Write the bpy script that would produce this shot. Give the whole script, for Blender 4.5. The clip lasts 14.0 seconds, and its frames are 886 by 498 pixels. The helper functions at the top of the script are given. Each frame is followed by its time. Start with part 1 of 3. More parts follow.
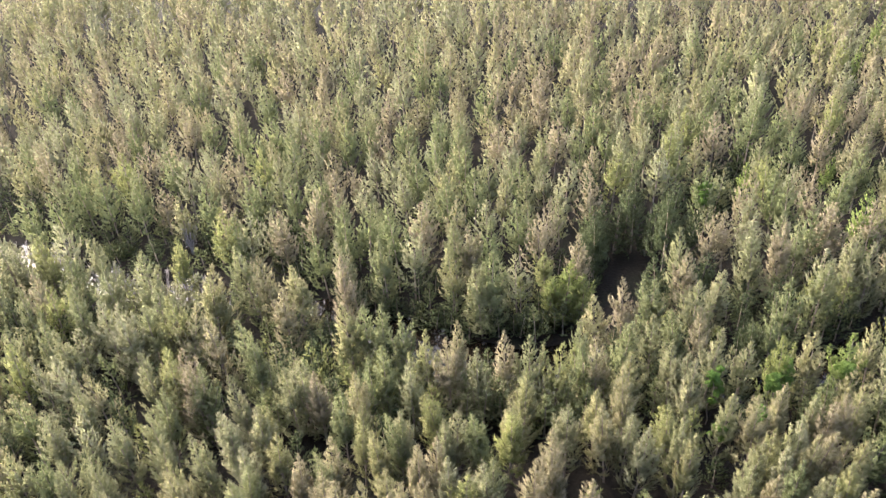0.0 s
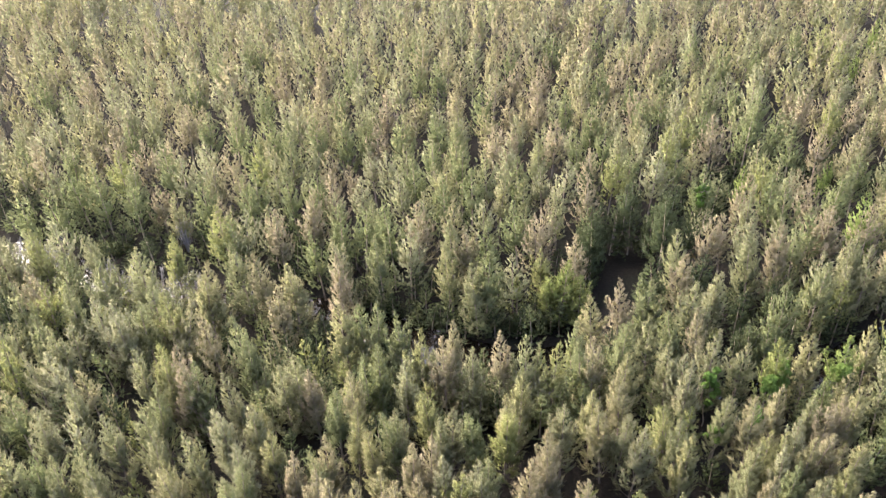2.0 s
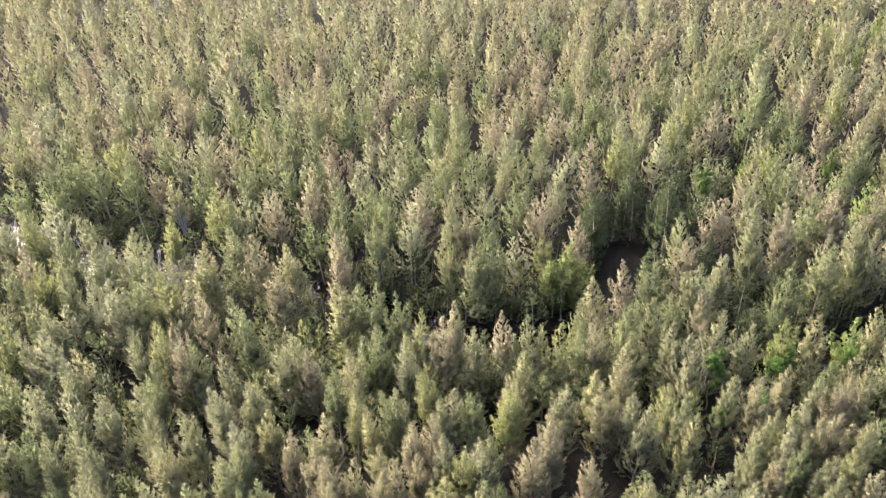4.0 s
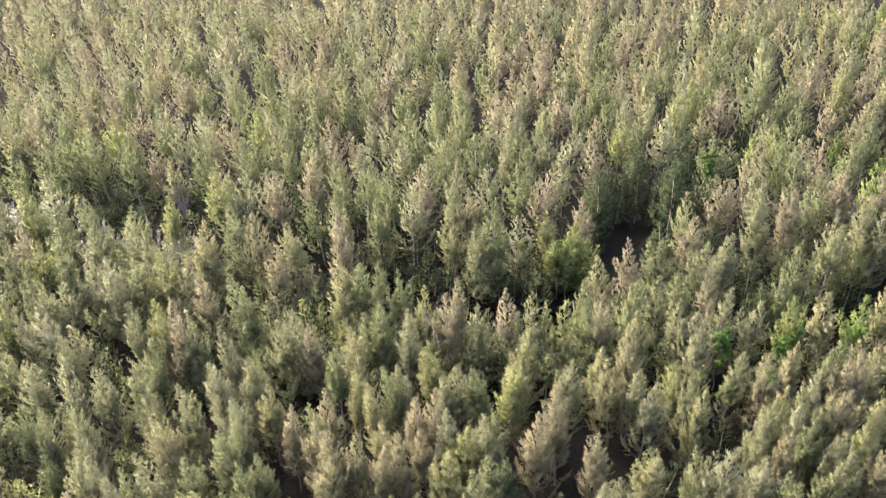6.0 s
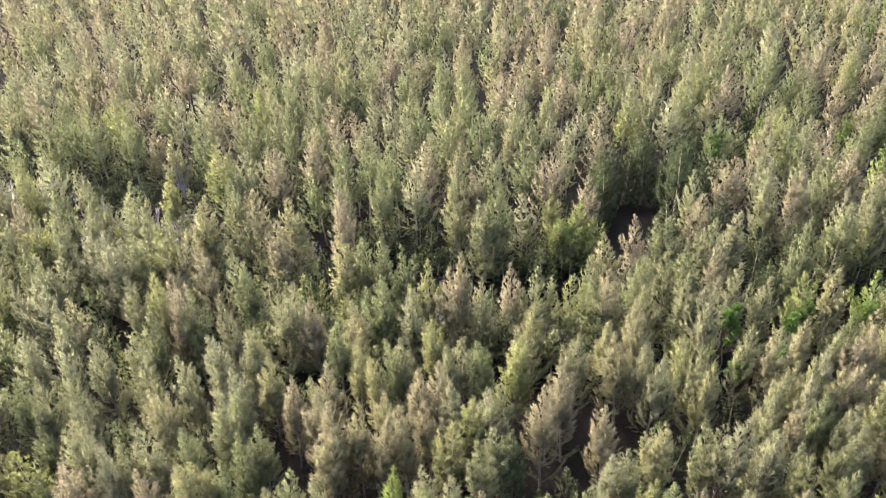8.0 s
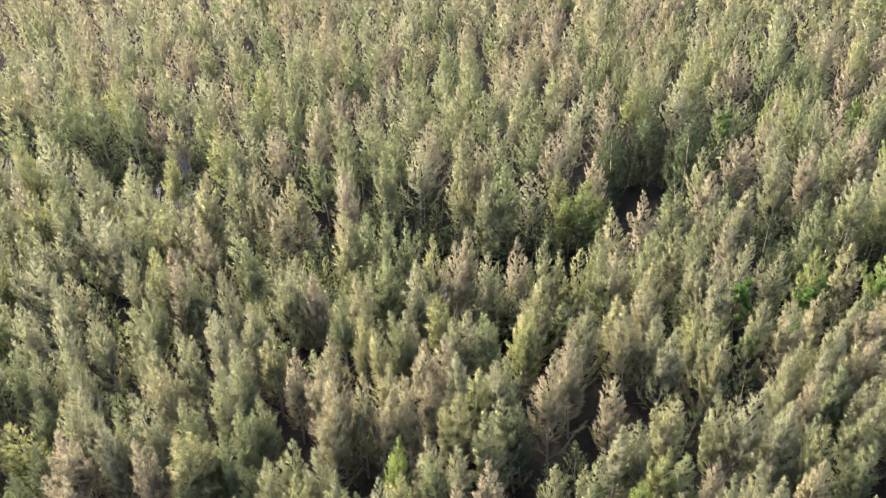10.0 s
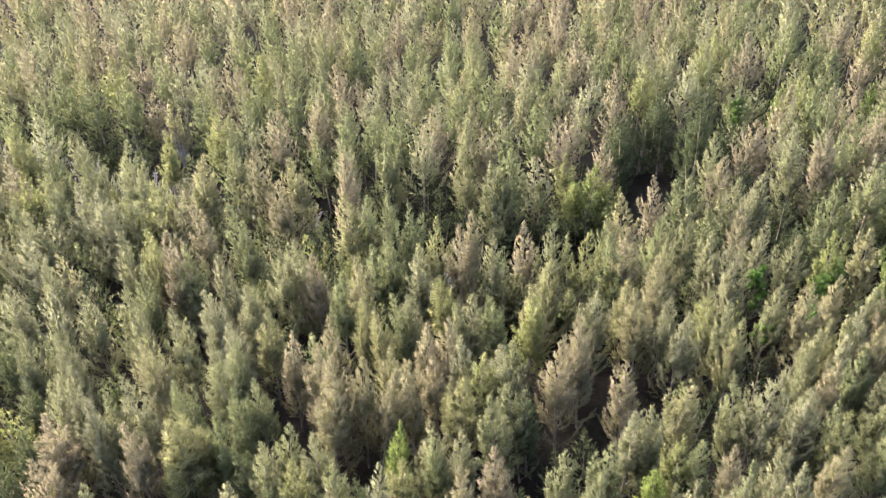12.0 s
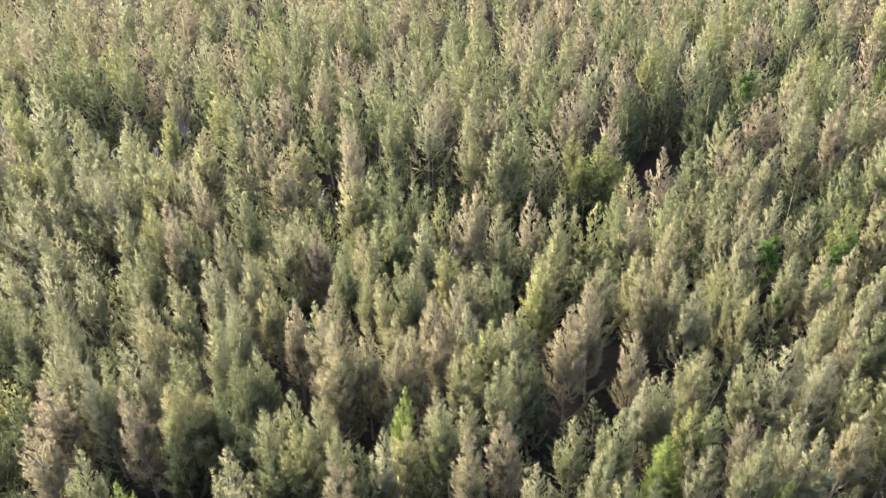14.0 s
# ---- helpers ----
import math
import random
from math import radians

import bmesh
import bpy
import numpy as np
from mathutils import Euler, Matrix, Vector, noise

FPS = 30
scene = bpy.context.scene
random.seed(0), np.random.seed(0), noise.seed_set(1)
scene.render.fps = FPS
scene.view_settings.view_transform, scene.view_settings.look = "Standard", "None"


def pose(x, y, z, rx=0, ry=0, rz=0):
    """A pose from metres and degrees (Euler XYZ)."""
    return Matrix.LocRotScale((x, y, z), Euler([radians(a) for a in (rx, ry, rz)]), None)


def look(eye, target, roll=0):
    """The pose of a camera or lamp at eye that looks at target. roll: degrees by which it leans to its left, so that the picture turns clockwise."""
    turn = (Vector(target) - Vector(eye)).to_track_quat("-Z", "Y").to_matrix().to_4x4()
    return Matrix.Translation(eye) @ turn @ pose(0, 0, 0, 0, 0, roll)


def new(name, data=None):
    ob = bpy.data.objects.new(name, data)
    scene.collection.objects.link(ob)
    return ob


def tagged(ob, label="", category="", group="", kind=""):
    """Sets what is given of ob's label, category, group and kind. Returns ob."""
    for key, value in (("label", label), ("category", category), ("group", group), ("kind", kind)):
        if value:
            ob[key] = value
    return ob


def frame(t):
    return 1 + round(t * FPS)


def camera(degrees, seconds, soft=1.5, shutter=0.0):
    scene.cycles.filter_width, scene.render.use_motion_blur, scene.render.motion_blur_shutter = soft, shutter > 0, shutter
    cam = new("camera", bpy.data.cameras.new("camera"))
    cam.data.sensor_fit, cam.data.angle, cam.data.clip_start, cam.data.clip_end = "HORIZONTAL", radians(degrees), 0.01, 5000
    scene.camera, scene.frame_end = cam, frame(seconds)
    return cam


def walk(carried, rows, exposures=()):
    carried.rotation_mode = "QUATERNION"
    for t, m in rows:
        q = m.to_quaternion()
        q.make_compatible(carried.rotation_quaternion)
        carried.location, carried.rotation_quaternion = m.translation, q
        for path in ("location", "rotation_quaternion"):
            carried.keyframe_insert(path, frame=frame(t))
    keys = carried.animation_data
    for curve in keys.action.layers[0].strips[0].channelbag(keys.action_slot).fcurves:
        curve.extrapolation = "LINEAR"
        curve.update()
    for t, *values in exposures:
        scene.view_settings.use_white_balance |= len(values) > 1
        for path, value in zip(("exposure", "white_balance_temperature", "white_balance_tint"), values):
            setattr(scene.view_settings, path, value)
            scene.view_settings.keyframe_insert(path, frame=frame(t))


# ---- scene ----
cam = camera(55.4, 14.0, soft=1.3)
METRES, EYE, TILT, LEAN, TURN = 12.0, 41.5, -36.0, 1.2, 0.0
ROWS = [
    (0.0, 0.0, 0.0, 0.0, 0.0, 0.0, -0.0),
    (0.5, 0.0034, -0.0108, 0.0245, -0.08, 0.04, -0.17),
    (1.0, 0.002, -0.0145, 0.029, -0.16, 0.11, -0.33),
    (1.5, -0.0022, 0.0005, 0.0012, -0.24, 0.2, -0.42),
    (2.0, -0.0047, 0.0194, -0.0309, -0.29, 0.32, -0.52),
    (2.5, -0.0093, 0.0371, -0.0633, -0.34, 0.42, -0.57),
    (3.0, -0.0124, 0.0531, -0.0947, -0.38, 0.48, -0.64),
    (5.5, -0.0291, 0.1292, -0.2398, -0.43, 0.55, -0.83),
    (6.0, -0.0312, 0.1468, -0.2715, -0.41, 0.55, -0.86),
    (6.5, -0.034, 0.1651, -0.3041, -0.41, 0.57, -0.92),
    (7.0, -0.0364, 0.184, -0.3358, -0.39, 0.58, -0.96),
    (7.5, -0.0413, 0.2024, -0.3684, -0.39, 0.58, -1.0),
    (8.0, -0.0426, 0.2207, -0.4015, -0.35, 0.59, -1.04),
    (10.5, -0.0574, 0.3174, -0.5678, -0.15, 0.78, -1.11),
    (11.0, -0.0594, 0.34, -0.598, -0.1, 0.71, -1.17),
    (11.5, -0.0585, 0.3767, -0.6199, -0.03, 0.84, -1.25),
    (12.0, -0.0578, 0.4283, -0.6329, -0.01, 1.07, -1.34),
    (12.5, -0.0592, 0.4668, -0.6561, 0.08, 1.06, -1.18),
    (13.0, -0.0604, 0.4823, -0.6938, 0.07, 0.89, -1.18),
    (13.5, -0.0626, 0.4965, -0.7281, 0.15, 0.87, -1.27),
    (14.0, -0.0638, 0.5087, -0.7493, 0.22, 0.86, -1.34),
]
walk(cam, [(t, pose(0, 0, EYE, TILT, LEAN, TURN) @ pose(METRES * x, METRES * y, METRES * z, 90 + pitch, roll, yaw)) for t, x, y, z, yaw, pitch, roll in ROWS], exposures=[(0.0, 3.48, 6350, 14), (14.0, 3.48, 6350, 14)])

# ---- world and sun ----
SUN_AZ, SUN_EL = radians(-52), radians(40)      # azimuth from +y towards +x
world = bpy.data.worlds.new("hazy_sky")
scene.world = world
world.use_nodes = True
wn = world.node_tree.nodes
sky = wn.new("ShaderNodeTexSky")
sky.sky_type, sky.sun_disc = "NISHITA", False
sky.sun_elevation, sky.sun_rotation = SUN_EL, SUN_AZ
sky.dust_density, sky.air_density = 7.5, 1.0
world.node_tree.links.new(sky.outputs[0], wn["Background"].inputs[0])
wn["Background"].inputs[1].default_value = 0.14
sun = new("sun", bpy.data.lights.new("sun", "SUN"))
sun.data.energy, sun.data.angle, sun.data.color = 1.05, radians(42), (1.0, 0.92, 0.80)
toward = Vector((math.sin(SUN_AZ) * math.cos(SUN_EL), math.cos(SUN_AZ) * math.cos(SUN_EL), math.sin(SUN_EL)))
sun.matrix_world = look(toward * 200, (0, 0, 0))


# ---- materials ----
def material(name):
    m = bpy.data.materials.new(name)
    m.use_nodes = True
    return m, m.node_tree.nodes, m.node_tree.links


def ramp_node(n, stops):
    r = n.new("ShaderNodeValToRGB")
    while len(r.color_ramp.elements) < len(stops):
        r.color_ramp.elements.new(0.5)
    for e, (p, c) in zip(r.color_ramp.elements, stops):
        e.position, e.color = p, (*c, 1)
    return r


INNER_SHADE = (0.86, 0.92, 0.75)      # near the stem needles are greener and darker than branch ends: painted crown shade


def foliage(name, stops, by_attribute=False, through_light=0.5):
    """Leaf material: a tint a tree, a second one leaf by leaf, broad patches over the stand, and shade painted on inner
    needles.
    """
    m, n, l = material(name)
    if by_attribute:
        tint = n.new("ShaderNodeAttribute")
        tint.attribute_name = "tint"
        tint_out = tint.outputs["Fac"]
    else:
        tint_out = n.new("ShaderNodeObjectInfo").outputs["Random"]
    ramp = ramp_node(n, stops)
    l.new(tint_out, ramp.inputs[0])
    geo = n.new("ShaderNodeNewGeometry")
    leaf = n.new("ShaderNodeHueSaturation")
    l.new(ramp.outputs[0], leaf.inputs["Color"])
    val = n.new("ShaderNodeMapRange")
    val.inputs["To Min"].default_value, val.inputs["To Max"].default_value = 0.93, 1.07
    l.new(geo.outputs["Random Per Island"], val.inputs["Value"])
    l.new(val.outputs[0], leaf.inputs["Value"])
    patch = n.new("ShaderNodeTexNoise")
    patch.inputs["Scale"].default_value, patch.inputs["Detail"].default_value = 0.9, 3.0
    l.new(geo.outputs["Position"], patch.inputs["Vector"])
    hue = n.new("ShaderNodeMapRange")
    hue.inputs["From Min"].default_value, hue.inputs["From Max"].default_value = 0.3, 0.7
    hue.inputs["To Min"].default_value, hue.inputs["To Max"].default_value = 0.49, 0.508
    l.new(patch.outputs[0], hue.inputs["Value"])
    l.new(hue.outputs[0], leaf.inputs["Hue"])
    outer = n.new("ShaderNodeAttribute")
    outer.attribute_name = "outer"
    # multiplies the colour down towards the stem, as shade inside the crown would
    inner_shaded = n.new("ShaderNodeMix")
    inner_shaded.data_type, inner_shaded.blend_type = "RGBA", "MULTIPLY"
    inner_shaded.inputs[0].default_value = 1.0
    shade_ramp = ramp_node(n, [(0.3, INNER_SHADE), (0.8, (1.0, 1.0, 1.0))])
    l.new(outer.outputs["Fac"], shade_ramp.inputs[0])
    l.new(leaf.outputs[0], inner_shaded.inputs[6])
    l.new(shade_ramp.outputs[0], inner_shaded.inputs[7])
    b = n["Principled BSDF"]
    b.inputs["Roughness"].default_value = 0.8
    b.inputs["Specular IOR Level"].default_value = 0.12
    l.new(inner_shaded.outputs[2], b.inputs["Base Color"])
    tr = n.new("ShaderNodeBsdfTranslucent")
    l.new(inner_shaded.outputs[2], tr.inputs[0])
    mix = n.new("ShaderNodeMixShader")
    mix.inputs[0].default_value = through_light
    l.new(b.outputs[0], mix.inputs[1])
    l.new(tr.outputs[0], mix.inputs[2])
    l.new(mix.outputs[0], n["Material Output"].inputs[0])
    return m


# first tint: deep-green foliage, with the shade between taller trees painted in
DEEP_SHADED, GREEN, SAGE, PALE = (0.047, 0.058, 0.030), (0.120, 0.135, 0.067), (0.153, 0.156, 0.088), (0.183, 0.182, 0.115)
OLIVE, STRAW, TAN, FRESH = (0.159, 0.167, 0.070), (0.187, 0.174, 0.102), (0.189, 0.162, 0.113), (0.130, 0.165, 0.054)
leaf_green = foliage("casuarina_foliage", [(0.0, GREEN), (0.6, SAGE), (1.0, (0.167, 0.164, 0.099))])
leaf_tan = foliage("dry_casuarina_foliage", [(0.0, STRAW), (1.0, TAN)])
leaf_olive = foliage("yellow_green_foliage", [(0.0, OLIVE), (1.0, STRAW)])
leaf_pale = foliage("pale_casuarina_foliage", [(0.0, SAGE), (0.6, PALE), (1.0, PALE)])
leaf_deep = foliage("deep_green_foliage", [(0.0, DEEP_SHADED), (1.0, GREEN)])
leaf_lime = foliage("lime_green_foliage", [(0.0, (0.108, 0.138, 0.044)), (1.0, (0.150, 0.162, 0.064))])
leaf_vine = foliage("vine_leaf", [(0.0, (0.053, 0.096, 0.019)), (1.0, (0.081, 0.124, 0.028))])
leaf_grass = foliage("bank_grass", [(0.0, (0.09, 0.105, 0.04)), (1.0, (0.12, 0.125, 0.055))])
leaf_fresh = foliage("fresh_green_foliage", [(0.0, FRESH), (1.0, (0.143, 0.180, 0.050))])
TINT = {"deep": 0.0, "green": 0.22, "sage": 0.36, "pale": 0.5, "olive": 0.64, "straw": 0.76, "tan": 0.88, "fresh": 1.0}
ALL_TINTS = list(zip(TINT.values(), (DEEP_SHADED, GREEN, SAGE, PALE, OLIVE, STRAW, TAN, FRESH)))
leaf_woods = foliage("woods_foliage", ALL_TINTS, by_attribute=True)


def bark_material(name, low, high):
    m, n, l = material(name)
    tex = n.new("ShaderNodeTexNoise")
    tex.inputs["Scale"].default_value, tex.inputs["Detail"].default_value = 14.0, 6.0
    r = ramp_node(n, [(0.3, low), (0.7, high)])
    l.new(tex.outputs[0], r.inputs[0])
    l.new(r.outputs[0], n["Principled BSDF"].inputs["Base Color"])
    n["Principled BSDF"].inputs["Roughness"].default_value = 0.9
    bump = n.new("ShaderNodeBump")
    bump.inputs["Distance"].default_value = 0.02
    l.new(tex.outputs[0], bump.inputs["Height"])
    l.new(bump.outputs[0], n["Principled BSDF"].inputs["Normal"])
    return m


def ground_material():
    m, n, l = material("leaf_litter_mud")
    geo = n.new("ShaderNodeNewGeometry")
    big = n.new("ShaderNodeTexNoise")
    big.inputs["Scale"].default_value, big.inputs["Detail"].default_value = 0.25, 5.0
    fine = n.new("ShaderNodeTexNoise")
    fine.inputs["Scale"].default_value, fine.inputs["Detail"].default_value = 5.0, 8.0
    for t in (big, fine):
        l.new(geo.outputs["Position"], t.inputs["Vector"])
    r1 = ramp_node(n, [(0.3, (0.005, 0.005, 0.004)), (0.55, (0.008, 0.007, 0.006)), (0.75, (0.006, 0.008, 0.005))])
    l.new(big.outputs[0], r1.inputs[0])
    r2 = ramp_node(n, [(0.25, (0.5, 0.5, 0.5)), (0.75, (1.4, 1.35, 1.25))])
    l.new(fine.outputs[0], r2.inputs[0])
    mul = n.new("ShaderNodeMix")
    mul.data_type, mul.blend_type = "RGBA", "MULTIPLY"
    mul.inputs[0].default_value = 1.0
    l.new(r1.outputs[0], mul.inputs[6])
    l.new(r2.outputs[0], mul.inputs[7])
    b = n["Principled BSDF"]
    l.new(mul.outputs[2], b.inputs["Base Color"])
    b.inputs["Roughness"].default_value = 0.75
    b.inputs["Specular IOR Level"].default_value = 0.04
    bump = n.new("ShaderNodeBump")
    bump.inputs["Distance"].default_value = 0.06
    l.new(fine.outputs[0], bump.inputs["Height"])
    l.new(bump.outputs[0], b.inputs["Normal"])
    return m


def water_material():
    m, n, l = material("creek_water")
    b = n["Principled BSDF"]
    b.inputs["Base Color"].default_value = (0.004, 0.003, 0.002, 1)
    b.inputs["Roughness"].default_value, b.inputs["IOR"].default_value = 0.06, 1.33
    tex = n.new("ShaderNodeTexNoise")
    tex.inputs["Scale"].default_value, tex.inputs["Detail"].default_value = 3.0, 3.0
    bump = n.new("ShaderNodeBump")
    bump.inputs["Strength"].default_value, bump.inputs["Distance"].default_value = 0.15, 0.03
    l.new(tex.outputs[0], bump.inputs["Height"])
    l.new(bump.outputs[0], b.inputs["Normal"])
    return m


bark = bark_material("bark", (0.07, 0.055, 0.042), (0.19, 0.155, 0.125))
grey_bark = bark_material("grey_twig_bark", (0.16, 0.15, 0.155), (0.27, 0.255, 0.26))
mud, water = ground_material(), water_material()

# ---- plan: the creek and the openings in the stand ----
CREEK = [(-75, 68), (-48, 61), (-38, 58), (-31, 55), (-26, 53), (-19, 52), (-10, 50), (-4, 46.5), (2, 43.5), (7, 42.5),
         (9.5, 45)]
POOL = [(-5, 47), (-1, 44.6), (3.5, 43), (7.5, 43)]
BRANCH = [(19, 40.5), (25, 42.5), (32, 46.5), (60, 52)]
OPENINGS = [
    [(-10, 46.5), (-7, 43), (-4.5, 42.6), (-2, 40.5), (0.5, 41.2), (3, 39.9), (6.5, 39.3), (8.3, 41.5), (11.4, 45.2), (14, 47.5),
     (16, 52), (16.4, 55), (12, 55), (10.6, 51.2), (8, 45.8), (5.1, 44.8), (1.8, 45.3), (-1.9, 46.8), (-4.5, 47.9), (-7.2, 49.6), (-11, 51)],
    [(18, 39.6), (20.3, 39.5), (24.5, 39.8), (31, 44), (33, 48), (28.5, 45.9), (25.5, 44.8), (23.8, 45.4), (19, 41.5)],
    [(17.9, 60), (20, 62.6), (22.9, 66.3), (27.2, 70.8), (36, 70.5), (40, 68.5), (39, 65.5), (35, 67), (28.5, 67.5), (25, 63.5), (21.5, 59), (19.5, 58.5)],
    [(-45, 52), (-36, 53.5), (-30, 50), (-26, 48.5), (-20, 47.5), (-15, 48.5), (-10, 47.5), (-11, 51.5), (-16, 53.5), (-20, 56.5), (-27, 57.5), (-33, 59.5), (-39, 63.5), (-50, 68)],
]


def inside(x, y, ring):
    odd = False
    for (ax, ay), (bx, by) in zip(ring, ring[1:] + ring[:1]):
        if (ay > y) != (by > y) and x < ax + (y - ay) / (by - ay) * (bx - ax):
            odd = not odd
    return odd


def to_line(x, y, line):
    best = 1e9
    for (ax, ay), (bx, by) in zip(line, line[1:]):
        k = max(0.0, min(1.0, ((x - ax) * (bx - ax) + (y - ay) * (by - ay)) / ((bx - ax) ** 2 + (by - ay) ** 2)))
        best = min(best, math.hypot(x - ax - k * (bx - ax), y - ay - k * (by - ay)))
    return best


def bank(x, y):
    """Distance from the water's edge (negative: in the water)."""
    return min(to_line(x, y, CREEK) - (1.5 if x < -18 else 1.2), to_line(x, y, POOL) - 2.4, to_line(x, y, BRANCH) - 1.2) + 0.5 * noise.noise((x * 0.3, y * 0.3, 0))


def ground_height(x, y):
    rise = 0.12 * noise.noise((x * 0.2, y * 0.2, 5)) + 0.05 * noise.noise((x, y, 2))
    d = bank(x, y) if -80 < x < 65 and 38 < y < 80 else 9.0
    return rise - 0.75 * (1 - min(1, max(0, (d + 0.8) / 1.8)))


def mesh_object(name, verts, faces, mats, parent=None):
    me = bpy.data.meshes.new(name)
    me.from_pydata(verts, [], faces)
    for m in mats:
        me.materials.append(m)
    me.update()
    ob = new(name, me)
    ob.parent = parent
    return ob


# ---- ground and water ----
def build_ground():
    xs = [-4000, -800, -200] + [-90 + 1.2 * i for i in range(151)] + [200, 800, 4000]
    ys = [-4000, -800, -150, -40] + [1.2 * i for i in range(101)] + [150, 300, 900, 4000]
    verts = [(x, y, ground_height(x, y)) for y in ys for x in xs]
    w = len(xs)
    faces = [(j * w + i, j * w + i + 1, (j + 1) * w + i + 1, (j + 1) * w + i)
             for j in range(len(ys) - 1) for i in range(w - 1)]
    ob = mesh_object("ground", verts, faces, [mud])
    for p in ob.data.polygons:
        p.use_smooth = True
    tagged(ob, "dark brown muddy forest floor with leaf litter", "ground", kind="structure")


def build_water():
    ob = mesh_object("water", [(-80, 38, -0.42), (65, 38, -0.42), (65, 80, -0.42), (-80, 80, -0.42)], [(0, 1, 2, 3)], [water])
    tagged(ob, "still dark brown creek water between the trees", "water", kind="structure")


build_ground()
build_water()


# ---- trees ----
class Stock:
    """Vertices and faces gathered in numpy pieces, then one mesh."""

    def __init__(self):
        self.v, self.f, self.n = [], [], 0

    def tris(self, p):
        """p: (k, 3, 3) single triangles."""
        k = len(p)
        self.v.append(p.reshape(-1, 3))
        self.f.append(np.arange(3 * k).reshape(-1, 3) + self.n)
        self.n += 3 * k

    def tube(self, pts, radii, sides):
        rings = []
        for i, (p, r) in enumerate(zip(pts, radii)):
            d = pts[min(i + 1, len(pts) - 1)] - pts[max(i - 1, 0)]
            d = d / (np.linalg.norm(d) + 1e-9)
            a = np.cross(d, (0.31, 0.9, 0.2))
            a = a / np.linalg.norm(a)
            b = np.cross(d, a)
            ang = np.arange(sides) * 2 * math.pi / sides
            rings.append(p + r * (np.cos(ang)[:, None] * a + np.sin(ang)[:, None] * b))
        f = []
        for j in range(len(pts) - 1):
            for i in range(sides):
                q = [j * sides + i, j * sides + (i + 1) % sides, (j + 1) * sides + (i + 1) % sides, (j + 1) * sides + i]
                f += [(q[0], q[1], q[2]), (q[0], q[2], q[3])]
        self.v.append(np.concatenate(rings))
        self.f.append(np.array(f) + self.n)
        self.n += sides * len(pts)

    def arrays(self):
        return np.concatenate(self.v), np.concatenate(self.f)


def tri_mesh(name, v, f, mats, index=None, normals=None):
    me = bpy.data.meshes.new(name)
    me.vertices.add(len(v))
    me.vertices.foreach_set("co", v.astype(np.float32).ravel())
    me.loops.add(3 * len(f))
    me.loops.foreach_set("vertex_index", f.astype(np.int32).ravel())
    me.polygons.add(len(f))
    me.polygons.foreach_set("loop_start", np.arange(0, 3 * len(f), 3, dtype=np.int32))
    me.polygons.foreach_set("loop_total", np.full(len(f), 3, dtype=np.int32))
    for m in mats:
        me.materials.append(m)
    if index is not None:
        me.polygons.foreach_set("material_index", index.astype(np.int32))
    me.update()
    me.validate()
    if normals is not None:
        me.normals_split_custom_set_from_vertices(normals.astype(np.float32))
    return me


def unit(a):
    return a / (np.linalg.norm(a, axis=-1, keepdims=True) + 1e-9)


